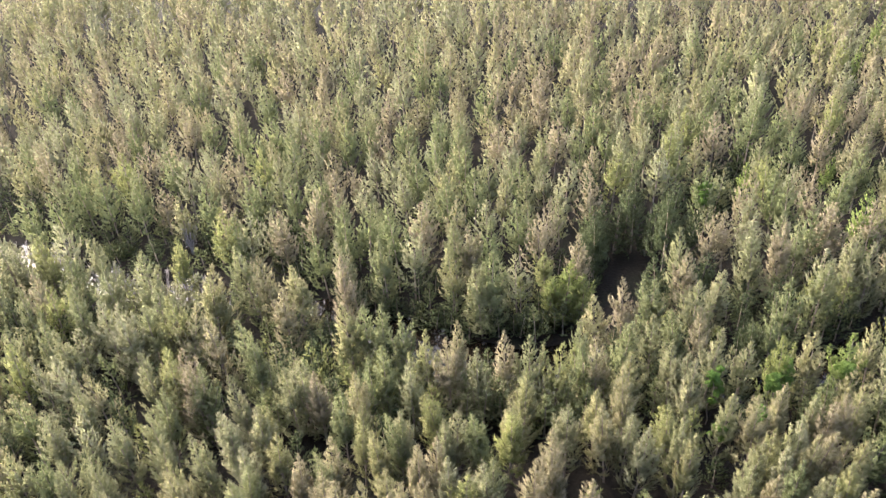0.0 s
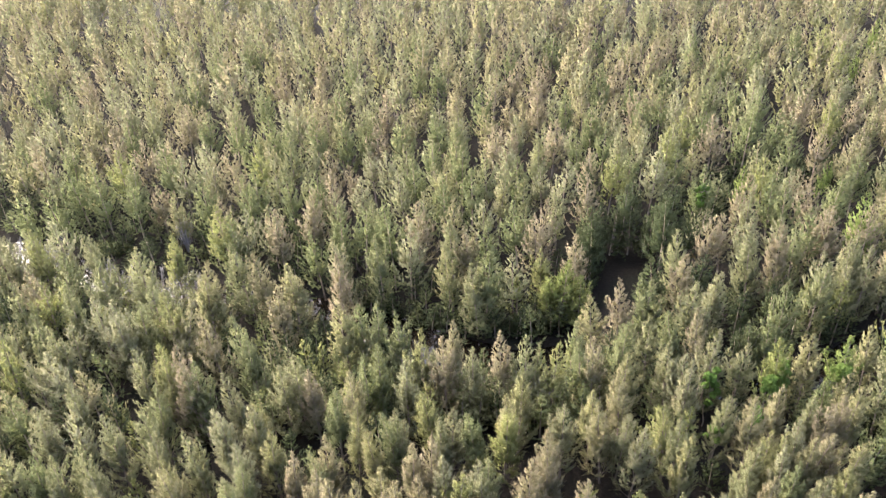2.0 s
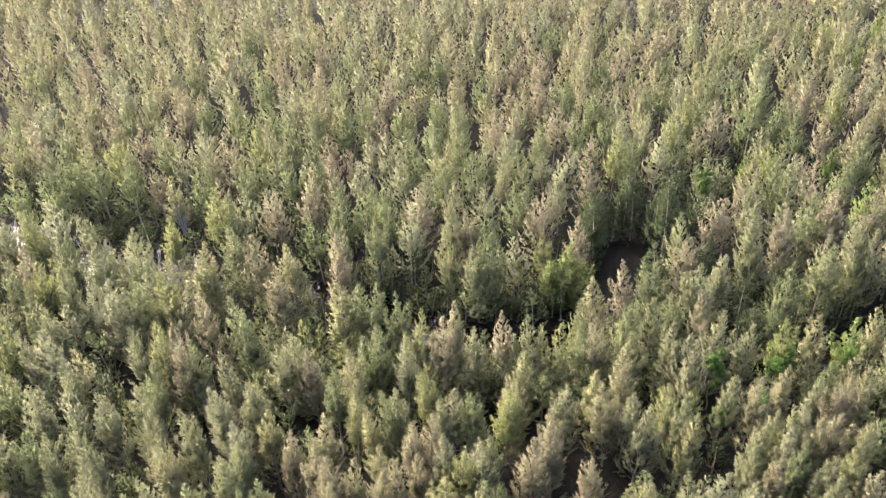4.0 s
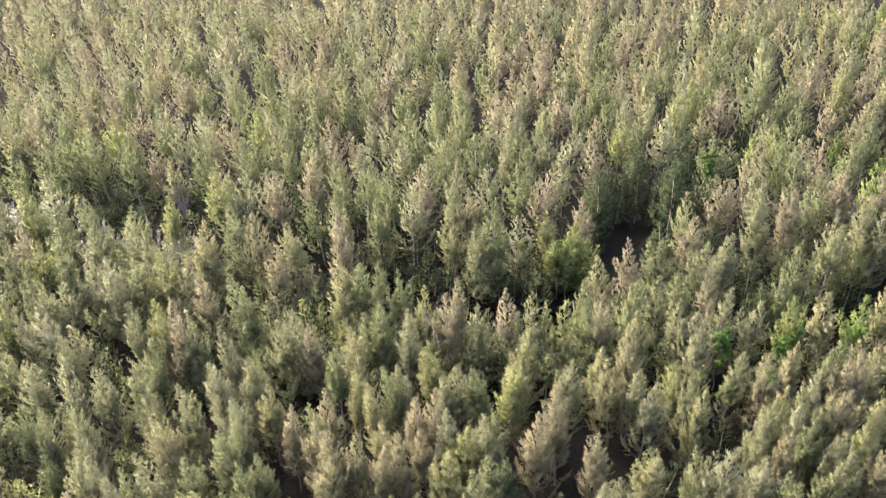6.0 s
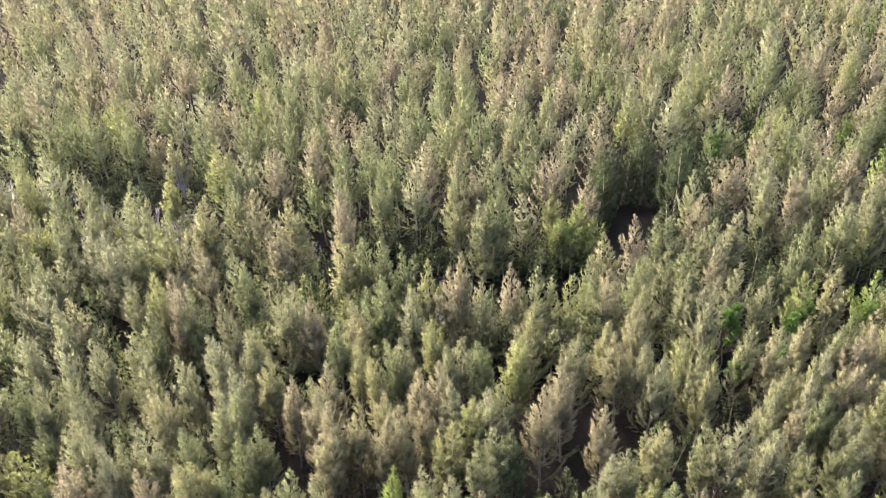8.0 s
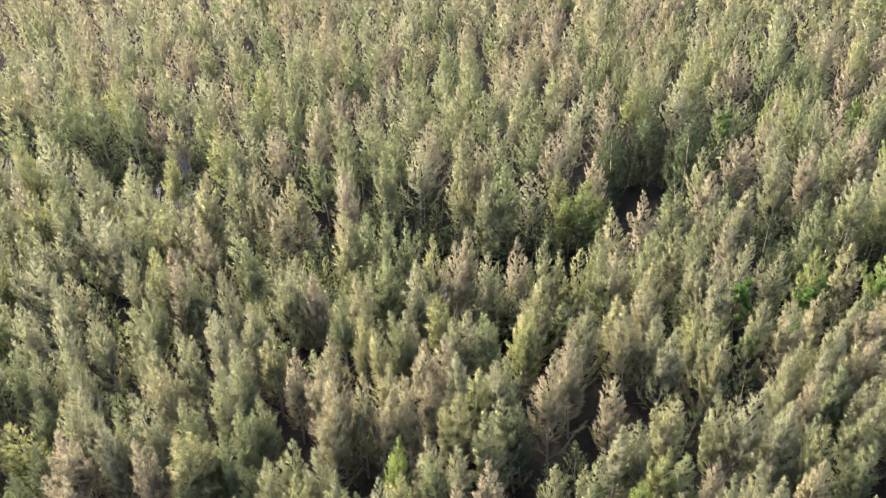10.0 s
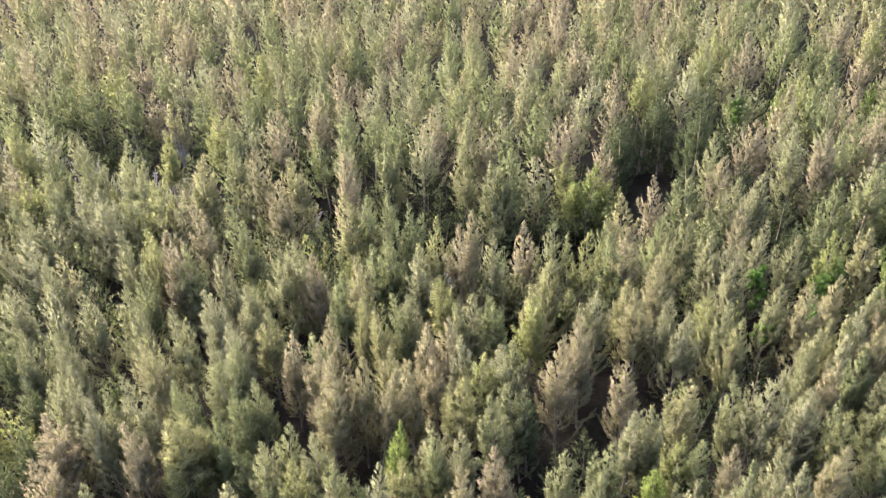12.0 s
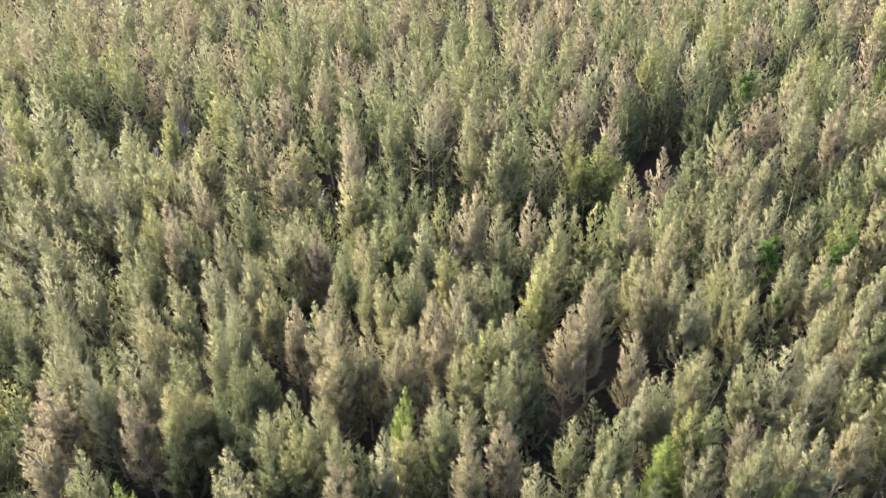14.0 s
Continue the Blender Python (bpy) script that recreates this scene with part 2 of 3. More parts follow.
def grow(seed, H=7.0, R=1.2, branches=58, tufts=8, needles=10, leaders=2, leaf=0.25, width=0.034, bare=0.25, slope=0.33, twigs=True):
    """One casuarina: wood, and a pointed crown (slope: its half-width by the depth below the tip) of upswept feathery branches round a stem and a few lesser leaders.
    Each branch carries tufts to both sides, and each tuft is a spray of fine needles. Returns the wood, and the crown
    with its normals and, for each corner, how far out on its branch it sits (0 at the stem, 1 at the end)."""
    rng = np.random.default_rng(seed)
    wood, crown = Stock(), Stock()
    ends, lean = [], []
    up = np.array([0, 0, 1.0])
    bend = rng.normal(0, 0.16, 2)

    def plume(spine, reach, count, first):
        """Branches along a spine, from the share first of it to the tip."""
        n = len(spine) - 1
        side_of = rng.uniform(0.8, 1.2, 7)
        whole = spine[-1][2] - spine[0][2]
        tall = whole * (1 - first)
        for i in range(count):
            w = (i + rng.uniform(0, 0.9)) / count
            az = i * 2.399 + rng.normal(0, 0.35)
            below = tall * (1 - w) ** 1.15
            rise = 0.66 + 0.5 * w + rng.normal(0, 0.13)
            small = min(1.0, 0.3 + 0.4 * below)     # sprays are shorter towards the tip
            L = (reach * (1 - math.exp(-below * slope / reach)) + 0.02) * rng.uniform(0.72, 1.3) * side_of[int(az / 6.283 * 7) % 7] / 0.74
            q = n * min(0.995, max(0.02, 1 - (below + L * (rise + 0.34)) / whole))
            b = min(int(q), n - 1)
            foot = spine[b] + (spine[b + 1] - spine[b]) * (q - b)
            out = np.array([math.cos(az), math.sin(az), 0])
            across = np.array([-math.sin(az), math.cos(az), 0])

            def along(s):
                return foot + out * (L * (s - 0.26 * s * s))[:, None] + up * (L * (rise * s + 0.34 * s * s))[:, None]

            if twigs and L > 1.0:
                a0, a1, a2 = along(np.array([0.0, 0.5, 0.85]))
                wood.tube([a0, a1, a2], [0.014, 0.008, 0.003], 3)
            k = max(3, int(tufts * (0.35 + 0.75 * L / reach)))
            s = np.linspace(0.24, 0.98, k) + rng.uniform(-0.05, 0.05, k)
            p = along(s)
            ahead = unit(out * (1 - 0.52 * s)[:, None] + up * (rise + 0.68 * s)[:, None])
            way = np.where(np.arange(k) % 2 == 0, 1.0, -1.0) * rng.uniform(0.35, 1.0, k) * (1 - 0.6 * s)
            d = unit(ahead + across * way[:, None] + up * rng.normal(0.12, 0.22, k)[:, None])
            ln = (0.13 * small + 0.36 * L * (1.1 - 0.8 * s)) * rng.uniform(0.7, 1.25, k)
            u = rng.uniform(0, 1, (k, needles)) ** 0.8
            base = p[:, None] + d[:, None] * (ln[:, None] * u)[..., None] + rng.normal(0, 0.02, (k, needles, 3)) * small
            aim = unit(d[:, None] + rng.normal(0, 0.32, (k, needles, 3)) + up * 0.28)
            fine = (1.5 - 0.8 * s)[:, None] * (1.12 - 0.35 * u)      # coarse within, fine at the ends
            reach_n = leaf * (0.25 + 0.75 * small) * rng.uniform(0.55, 1.3, (k, needles)) * (1.35 - 0.3 * s)[:, None] * (1.1 - 0.25 * u)
            flat = unit(np.cross(aim, rng.normal(0, 1, (k, needles, 3)))) * (width * (0.45 + 0.55 * small) * rng.uniform(0.7, 1.3, (k, needles)) * fine ** 1.2)[..., None]
            tip = base + aim * reach_n[..., None]
            crown.tris(np.stack([base - flat * 0.5, base + flat * 0.5, tip], 2).reshape(-1, 3, 3))
            k2 = 4 if twigs else 1
            tip0 = along(np.full(k2, 0.94)) + rng.normal(0, 0.03, (k2, 3))
            whip = unit(ahead[-1] + up * 0.35 + rng.normal(0, 0.32, (k2, 3)))
            thin = unit(np.cross(whip, rng.normal(0, 1, (k2, 3)))) * (width * 0.55)
            crown.tris(np.stack([tip0 - thin * 0.5, tip0 + thin * 0.5, tip0 + whip * (leaf * (0.4 + 1.25 * small) * rng.uniform(0.7, 1.3, (k2, 1)))], 1))
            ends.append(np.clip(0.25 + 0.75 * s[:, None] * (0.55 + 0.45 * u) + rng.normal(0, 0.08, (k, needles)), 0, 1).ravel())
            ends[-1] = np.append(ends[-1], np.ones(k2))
            lean.append((out * 0.5 + up * (0.42 + 0.35 * w) + (aim - d[:, None]) * 0.3 + (across * way[:, None])[:, None] * 0.4).reshape(-1, 3))
            lean.append(np.tile(out * 0.5 + up * (0.42 + 0.35 * w), (k2, 1)))

    us = np.linspace(0, 1, 9)
    stem = np.stack([bend[0] * us ** 2, bend[1] * us ** 2, H * 0.985 * us], 1)
    wood.tube([stem[0] - up * 0.35, *stem[2::2]], [0.075, 0.055, 0.04, 0.02, 0.006], 5)
    plume(stem, R, branches, bare)
    turn = rng.uniform(0, 6.28)
    for i in range(leaders):
        az = turn + i * 6.283 / leaders + rng.normal(0, 0.4)
        u0 = rng.uniform(0.3, 0.52)
        foot = np.array([bend[0] * u0 ** 2, bend[1] * u0 ** 2, H * u0])
        away = R * rng.uniform(0.4, 0.7) * np.array([math.cos(az), math.sin(az), 0])
        lift = H * rng.uniform(0.66, 0.91) - foot[2]
        t = np.linspace(0, 1, 6)[:, None]
        spine = foot + away * (1 - (1 - t) ** 2) + up * lift * t ** 1.2
        if twigs:
            wood.tube(list(spine[::2]) + [spine[-1]], [0.03, 0.02, 0.01, 0.004], 3)
        plume(spine, 0.42 * R, branches // 3, 0.2)
    v, f = crown.arrays()
    n = np.repeat(unit(np.concatenate(lean)), 3, axis=0)
    face = np.cross(v[f[:, 1]] - v[f[:, 0]], v[f[:, 2]] - v[f[:, 0]])
    f = np.where(((face * n[::3]).sum(1) < 0)[:, None], f[:, ::-1], f)
    return wood.arrays(), (v, f, n, np.repeat(np.concatenate(ends), 3))


def stock(seeds, girth, **shape):
    """Several grown trees, as mesh pairs for single trees and as arrays for joined ones."""
    made = []
    for i, seed in enumerate(seeds):
        (wv, wf), (cv, cf, cn, ce) = grow(seed, R=girth * (0.88 + 0.12 * (i % 3)), **shape)
        crown_me = tri_mesh("crown", cv, cf, [leaf_green], normals=cn)
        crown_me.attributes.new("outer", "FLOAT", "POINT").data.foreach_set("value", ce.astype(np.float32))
        made.append(((wv, wf, cv, cf, cn, ce), tri_mesh("trunk", wv, wf, [bark]), crown_me))
    return made


NEAR_KINDS = stock(range(100, 112), 1.08, branches=52, tufts=8, needles=12, leaders=3)
MID_KINDS = stock(range(200, 208), 1.4, branches=54, tufts=7, needles=8, leaders=2, leaf=0.28, width=0.068, bare=0.05)
WOODS_KINDS = stock(range(500, 508), 1.6, branches=34, tufts=6, needles=6, leaders=2, slope=0.45, leaf=0.3, width=0.1, bare=0.35, twigs=False)
DISTANT_KINDS = stock(range(600, 606), 1.6, branches=24, tufts=5, needles=5, leaders=1, slope=0.45, leaf=0.36, width=0.15, bare=0.4, twigs=False)
FAR_KINDS = stock(range(300, 308), 1.6, branches=30, tufts=5, needles=6, leaders=0, leaf=0.38, width=0.115, bare=0.1, twigs=False)
LOW_KINDS = stock(range(400, 405), 2.1, branches=20, tufts=4, needles=5, leaders=0, leaf=0.5, width=0.16, bare=0.05, twigs=False)
PLACED = []
LABELS = {
    "green": ("grey-green feathery casuarina tree rising from the muddy floor", leaf_green),
    "tan": ("tan, half-dry feathery casuarina tree among green ones", leaf_tan),
    "olive": ("yellow-green feathery casuarina tree in the plantation", leaf_olive),
    "pale": ("pale silvery-green feathery casuarina tree in full light", leaf_pale),
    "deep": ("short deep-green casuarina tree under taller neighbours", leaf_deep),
    "lime": ("yellowish-green bushy tree at the edge of a dark hollow", leaf_lime),
    "fresh": ("bright fresh-green young tree between grey-green casuarinas", leaf_fresh),
}
dice = random.Random(11)


def stance(x, y, h, girth, lean, rng):
    """The pose of a tree whose tip stands at (x, y, h): it leans a little, as the wind has set it."""
    k = h / 7.15
    wide = girth * (0.55 + 0.45 * k) * rng.uniform(0.88, 1.12)
    tilt = Matrix.Rotation(radians(lean + rng.gauss(0, 3)), 4, "Y") @ Matrix.Rotation(radians(rng.gauss(0, 3)), 4, "X")
    shift = tilt @ Vector((0, 0, h))
    bx, by = x - shift.x, y - shift.y
    return (Matrix.Translation((bx, by, ground_height(bx, by))) @ tilt
            @ Matrix.Rotation(rng.uniform(0, 6.28), 4, "Z") @ Matrix.Diagonal((wide, wide, k, 1)))


JOINED = {"understorey": [], "woods": []}


def tree(x, y, h, kind="green", girth=1.0, lean=-1.5):
    """One tree; those far beyond the creek become part of the woods."""
    PLACED.append((x, y))
    m = stance(x, y, h, girth * (1.0 if y < 42 else 1.12), lean, dice)
    if y > SPLIT:
        JOINED["woods"].append((m, dice.choice(WOODS_KINDS)[0], TINT.get(kind, 1.0)))
        return
    label, leafy = LABELS[kind]
    _, trunk_me, crown_me = dice.choice(NEAR_KINDS if y < 36 else MID_KINDS)
    ob = new("tree")
    ob.matrix_world = m
    for name, me in (("trunk", trunk_me), ("crown", crown_me)):
        p = new(name, me)
        p.parent = ob
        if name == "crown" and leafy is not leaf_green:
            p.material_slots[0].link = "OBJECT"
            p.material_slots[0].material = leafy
    tagged(ob, label, "tree", group="trees of the plantation")


SPLIT = 51.0
# single trees that stand out of the canopy, from the near edge to the far woods
tree(-8.9, 19.5, 6.7, "pale")
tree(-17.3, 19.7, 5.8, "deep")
tree(-13.5, 19.9, 6.0, "fresh", 0.65)
tree(13.6, 19.9, 6.1, "deep")
tree(5.1, 19.9, 6.9)
tree(6.2, 19.9, 6.7)
tree(2.2, 20.0, 7.0)
tree(-5.2, 20.1, 7.1, "tan")
tree(-15.0, 20.4, 6.9)
tree(11.3, 20.4, 6.1, "fresh", 0.65)
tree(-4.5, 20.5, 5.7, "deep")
tree(10.1, 20.7, 7.6)
tree(-9.5, 20.8, 7.0)
tree(8.3, 21.0, 6.9)
tree(-0.6, 21.1, 7.4, "tan")
tree(16.2, 21.2, 6.7)
tree(-8.2, 21.2, 6.1, "deep")
tree(4.8, 21.2, 7.5)
tree(-2.3, 21.3, 5.4, "deep")
tree(-3.8, 21.3, 7.3, "pale")
tree(12.6, 21.3, 7.4, "pale", 1.18)
tree(11.6, 21.5, 7.0)
tree(-5.9, 21.7, 6.8)
tree(-7.1, 21.7, 7.1, "olive")
tree(10.8, 21.8, 7.2)
tree(-4.6, 21.9, 6.0, "deep")
tree(7.3, 22.0, 6.5, "fresh", 1.18)
tree(-17.6, 22.0, 6.9, "tan")
tree(-2.9, 22.3, 6.8, "olive")
tree(14.6, 22.4, 7.6, "tan")
tree(0.7, 22.4, 7.2, "tan", 1.18)
tree(12.0, 22.5, 7.1)
tree(-12.3, 22.7, 5.7, "deep")
tree(-8.4, 22.8, 6.9)
tree(5.6, 22.9, 6.9)
tree(3.7, 22.9, 6.7)
tree(-19.8, 23.0, 5.7, "deep")
tree(10.3, 23.0, 6.9, "tan")
tree(9.2, 23.0, 7.0)
tree(-1.7, 23.2, 6.9)
tree(8.3, 23.2, 7.2, "olive")
tree(-9.5, 23.4, 5.8, "deep")
tree(-0.3, 23.4, 6.9)
tree(-12.0, 23.6, 7.2, "olive", 1.18)
tree(-14.0, 23.6, 7.2, "tan")
tree(-6.5, 23.6, 7.0)
tree(-17.8, 23.9, 7.1, "tan", 1.18)
tree(-7.9, 24.0, 6.6)
tree(17.3, 24.0, 6.8)
tree(-3.2, 24.2, 6.8, "fresh", 0.65)
tree(-1.5, 24.3, 6.4)
tree(-12.1, 24.4, 7.2, "olive", 1.18)
tree(-10.8, 24.5, 6.7)
tree(-19.5, 24.6, 5.5, "deep")
tree(15.5, 24.7, 7.1, "olive")
tree(7.7, 24.8, 7.1)
tree(-16.6, 24.9, 7.1, "pale")
tree(6.9, 24.9, 6.9, "pale")
tree(0.9, 25.2, 7.3)
tree(14.3, 25.3, 7.2, "pale")
tree(15.4, 25.5, 7.0)
tree(-15.7, 25.5, 6.9)
tree(-10.6, 26.0, 6.8)
tree(-17.4, 26.0, 7.3)
tree(-6.3, 26.1, 7.0, "tan")
tree(-18.5, 26.1, 7.0)
tree(-14.8, 26.1, 7.2, "pale")
tree(9.1, 26.1, 7.3, "olive", 1.18)
tree(12.8, 26.3, 7.8, "pale", 1.18)
tree(14.8, 26.4, 6.8, "pale", 1.18)
tree(-12.7, 26.4, 7.0)
tree(17.9, 26.4, 6.5)
tree(1.5, 26.6, 6.8)
tree(-0.3, 26.6, 7.1, "olive", 1.18)
tree(19.2, 26.6, 6.8, "pale")
tree(11.8, 26.7, 6.8)
tree(2.2, 26.9, 6.1, "deep")
tree(-9.6, 27.0, 6.6)
tree(-3.6, 27.0, 7.0, "tan")
tree(20.9, 27.1, 7.0, "tan")
tree(-20.4, 27.3, 5.6, "deep")
tree(-5.1, 27.4, 7.3, "tan")
tree(-18.7, 27.5, 7.3)
tree(-6.2, 27.6, 7.4, "tan", 1.18)
tree(-3.0, 27.7, 6.9, "tan")
tree(6.9, 27.8, 6.9, "tan")
tree(-11.5, 27.8, 7.3, "green", 1.18)
tree(0.2, 27.9, 7.1, "olive")
tree(-2.0, 28.0, 6.8, "tan")
tree(19.1, 28.0, 6.8)
tree(-15.0, 28.0, 7.5, "olive")
tree(16.2, 28.0, 7.0, "tan")
tree(1.3, 28.1, 6.9, "pale")
tree(20.5, 28.5, 7.1, "olive")
tree(-7.2, 28.5, 7.1, "tan")
tree(17.6, 28.6, 7.0)
tree(-3.8, 28.8, 6.9, "olive")
tree(-11.1, 29.0, 6.9)
tree(-19.1, 29.1, 7.0)
tree(3.8, 29.1, 7.1, "tan", 1.18)
tree(-15.2, 29.1, 6.9, "olive")
tree(-20.7, 29.2, 7.2)
tree(2.2, 29.3, 6.7)
tree(1.2, 29.4, 6.5, "pale")
tree(15.7, 29.4, 6.1)
tree(-0.6, 29.5, 6.9, "pale")
tree(-22.4, 29.5, 7.0)
tree(-7.3, 29.7, 6.8)
tree(-8.4, 29.7, 6.8, "tan")
tree(17.4, 29.7, 6.9, "pale")
tree(-19.9, 30.1, 6.9)
tree(-2.2, 30.1, 7.2, "tan")
tree(-11.5, 30.2, 6.8, "pale")
tree(4.9, 30.2, 6.8, "tan")
tree(21.9, 30.2, 7.2, "olive")
tree(-1.3, 30.3, 7.1, "tan")
tree(16.5, 30.4, 6.7)
tree(12.9, 30.7, 7.1, "olive")
tree(-14.3, 30.7, 7.3)
tree(19.3, 30.7, 6.8, "olive")
tree(18.0, 30.8, 7.1, "olive")
tree(20.7, 30.9, 7.0, "tan")
tree(-10.0, 30.9, 6.9, "olive")
tree(-16.3, 31.0, 6.9)
tree(-6.9, 31.0, 6.5, "tan")
tree(10.7, 31.1, 7.2, "pale")
tree(-4.6, 31.2, 7.0, "olive")
tree(17.0, 31.3, 6.6, "olive")
tree(5.2, 31.4, 6.5, "tan")
tree(18.9, 31.7, 7.0, "pale")
tree(12.4, 31.8, 6.9)
tree(3.0, 31.9, 7.5, "olive", 1.18)
tree(-0.5, 32.0, 7.1)
tree(-19.1, 32.0, 7.3, "pale", 1.18)
tree(9.7, 32.0, 7.4)
tree(-3.6, 32.2, 7.3)
tree(0.9, 32.3, 7.3)
tree(-12.7, 32.3, 6.8, "pale")
tree(0.1, 32.5, 6.9, "green", 1.18)
tree(-11.0, 32.6, 7.2)
tree(17.0, 32.7, 7.4, "tan")
tree(8.0, 32.8, 7.1, "olive")
tree(-23.3, 32.8, 7.1, "pale", 1.18)
tree(21.1, 32.8, 7.0, "tan")
tree(-17.4, 32.9, 7.0)
tree(-5.2, 33.0, 6.9, "olive")
tree(6.2, 33.0, 6.8)
tree(-13.2, 33.0, 6.8, "pale")
tree(-3.4, 33.1, 6.5)
tree(11.7, 33.2, 6.9, "olive")
tree(21.9, 33.4, 7.3, "tan")
tree(-11.3, 33.5, 6.6, "olive")
tree(3.2, 33.7, 6.4, "olive")
tree(15.9, 33.7, 6.9)
tree(20.4, 33.8, 6.6)
tree(8.2, 33.9, 6.7, "olive", 1.18)
tree(-1.5, 34.0, 6.8, "olive")
tree(-6.7, 34.1, 7.1)
tree(18.8, 34.5, 6.8, "tan")
tree(23.6, 34.5, 7.0, "olive")
tree(-17.2, 34.5, 6.9)
tree(-22.1, 34.7, 7.1, "pale")
tree(-13.0, 35.0, 7.5)
tree(9.9, 35.2, 7.3, "tan")
tree(4.0, 35.5, 7.0, "olive")
tree(-8.3, 35.8, 7.1, "tan")
tree(-6.0, 35.8, 6.7, "tan")
tree(14.4, 36.1, 7.1)
tree(-16.2, 36.5, 7.1, "tan")
tree(-2.8, 36.5, 7.1, "pale")
tree(-15.2, 36.6, 7.0)
tree(-10.2, 36.6, 6.8)
tree(-9.4, 36.6, 7.4)
tree(13.8, 37.0, 7.1, "pale")
tree(-5.0, 37.1, 6.6)
tree(-17.4, 37.3, 6.9, "olive")
tree(10.7, 37.3, 6.9, "olive")
tree(-24.2, 37.4, 7.2, "pale", 1.18)
tree(-18.9, 37.5, 7.1)
tree(-26.0, 37.7, 6.6)
tree(1.0, 37.7, 6.9)
tree(-16.8, 37.9, 6.9, "tan")
tree(-4.4, 38.0, 6.8)
tree(13.1, 38.0, 6.9)
tree(6.4, 38.1, 7.1, "olive")
tree(7.9, 38.1, 7.0)
tree(-0.6, 38.2, 7.2, "tan")
tree(17.8, 38.2, 7.2)
tree(20.2, 38.3, 7.1, "lime")
tree(4.5, 38.3, 7.1)
tree(16.1, 38.4, 7.3)
tree(-17.8, 38.5, 6.9, "olive")
tree(8.8, 38.6, 7.1, "tan")
tree(24.1, 38.7, 7.0, "lime")
tree(22.2, 38.7, 7.0, "olive")
tree(-12.6, 39.0, 6.8)
tree(-2.1, 39.0, 7.2, "olive")
tree(2.9, 39.0, 6.8, "tan")
tree(-24.7, 39.2, 7.5)
tree(11.0, 39.5, 7.5)
tree(26.0, 39.5, 7.1, "olive")
tree(0.2, 39.8, 7.2, "tan")
tree(-13.6, 40.3, 7.3)
tree(-28.6, 40.4, 6.8)
tree(8.1, 40.7, 6.8)
tree(-15.6, 40.8, 6.9, "tan")
tree(12.4, 40.9, 6.7)
tree(-3.5, 40.9, 7.1)
tree(15.9, 41.0, 7.0, "tan")
tree(-21.3, 41.2, 7.3, "pale")
tree(-26.6, 41.3, 6.8)
tree(-7.2, 41.5, 7.3, "olive")
tree(13.8, 41.5, 6.6)
tree(-4.8, 41.8, 6.9)
tree(19.5, 41.9, 5.5, "deep")
tree(20.9, 42.1, 5.8, "deep")
tree(-20.6, 42.2, 6.8)
tree(-6.0, 42.2, 6.8)
tree(-22.0, 42.4, 6.9, "pale")
tree(-17.1, 42.5, 7.0, "tan")
tree(-18.8, 42.5, 7.4, "olive")
tree(-23.4, 43.2, 6.8, "pale")
tree(9.3, 43.4, 6.6, "olive")
tree(-25.3, 43.5, 7.0)
tree(22.1, 43.6, 7.3)
tree(16.1, 43.6, 7.3)
tree(13.4, 43.9, 7.1)
tree(-29.1, 44.2, 6.8)
tree(-11.7, 44.2, 6.5, "tan")
tree(11.5, 44.2, 6.9, "tan")
tree(-20.3, 44.2, 6.8)
tree(-16.5, 45.1, 7.2, "olive")
tree(18.3, 45.4, 6.6)
tree(25.4, 45.6, 7.3)
tree(-11.0, 46.0, 7.0, "olive", 1.2)
tree(-29.1, 46.1, 6.7, "tan")
tree(-16.8, 46.3, 7.1, "olive")
tree(1.4, 46.3, 7.1)
tree(-24.7, 46.6, 7.3)
tree(2.8, 47.0, 7.5)
tree(-7.8, 47.2, 7.2, "tan")
tree(-21.9, 47.2, 7.4, "green", 1.2)
tree(9.3, 47.4, 4.3, "lime")
tree(16.5, 47.5, 6.7, "tan")
tree(7.0, 47.6, 4.4, "lime")
tree(29.7, 47.7, 6.8)
tree(-13.6, 47.7, 6.8, "tan")
tree(8.1, 47.9, 5.6, "lime", 1.2)
tree(28.0, 48.2, 7.0)
tree(-15.6, 48.6, 7.2)
tree(21.4, 49.3, 7.2)
tree(-31.6, 49.4, 7.3)
tree(6.5, 49.5, 5.5, "olive")
tree(28.9, 49.5, 6.9)
tree(-30.0, 49.6, 7.4, "olive")
tree(-5.5, 49.8, 7.0)
tree(16.4, 50.0, 7.2)
tree(23.8, 50.0, 7.2, "tan")
tree(-26.6, 50.1, 7.0)
tree(-8.5, 50.1, 7.2)
tree(1.0, 50.4, 7.0, "tan")
tree(25.4, 50.6, 6.9)
tree(-30.8, 50.6, 6.9)
tree(-20.3, 50.8, 6.8, "olive")
tree(-0.0, 51.0, 7.1)
tree(-10.4, 51.1, 6.6)
tree(-29.1, 51.2, 7.5, "pale", 1.2)
tree(2.6, 51.3, 7.0)
tree(26.4, 51.8, 7.4)
tree(28.0, 51.8, 7.4, "tan", 1.2)
tree(19.4, 51.8, 7.1, "tan")
tree(6.2, 52.0, 7.0, "tan")
tree(31.4, 52.6, 7.3, "tan")
tree(-4.7, 52.7, 7.3)
tree(-13.3, 53.0, 6.9, "tan")
tree(-16.6, 53.1, 6.9)
tree(-8.0, 53.2, 7.1)
tree(-15.4, 53.3, 7.0, "pale")
tree(28.5, 53.3, 6.7, "tan")
tree(-17.8, 53.6, 7.0, "olive")
tree(-2.5, 53.6, 7.0, "tan", 1.2)
tree(-6.3, 53.9, 6.8)
tree(4.7, 53.9, 7.1)
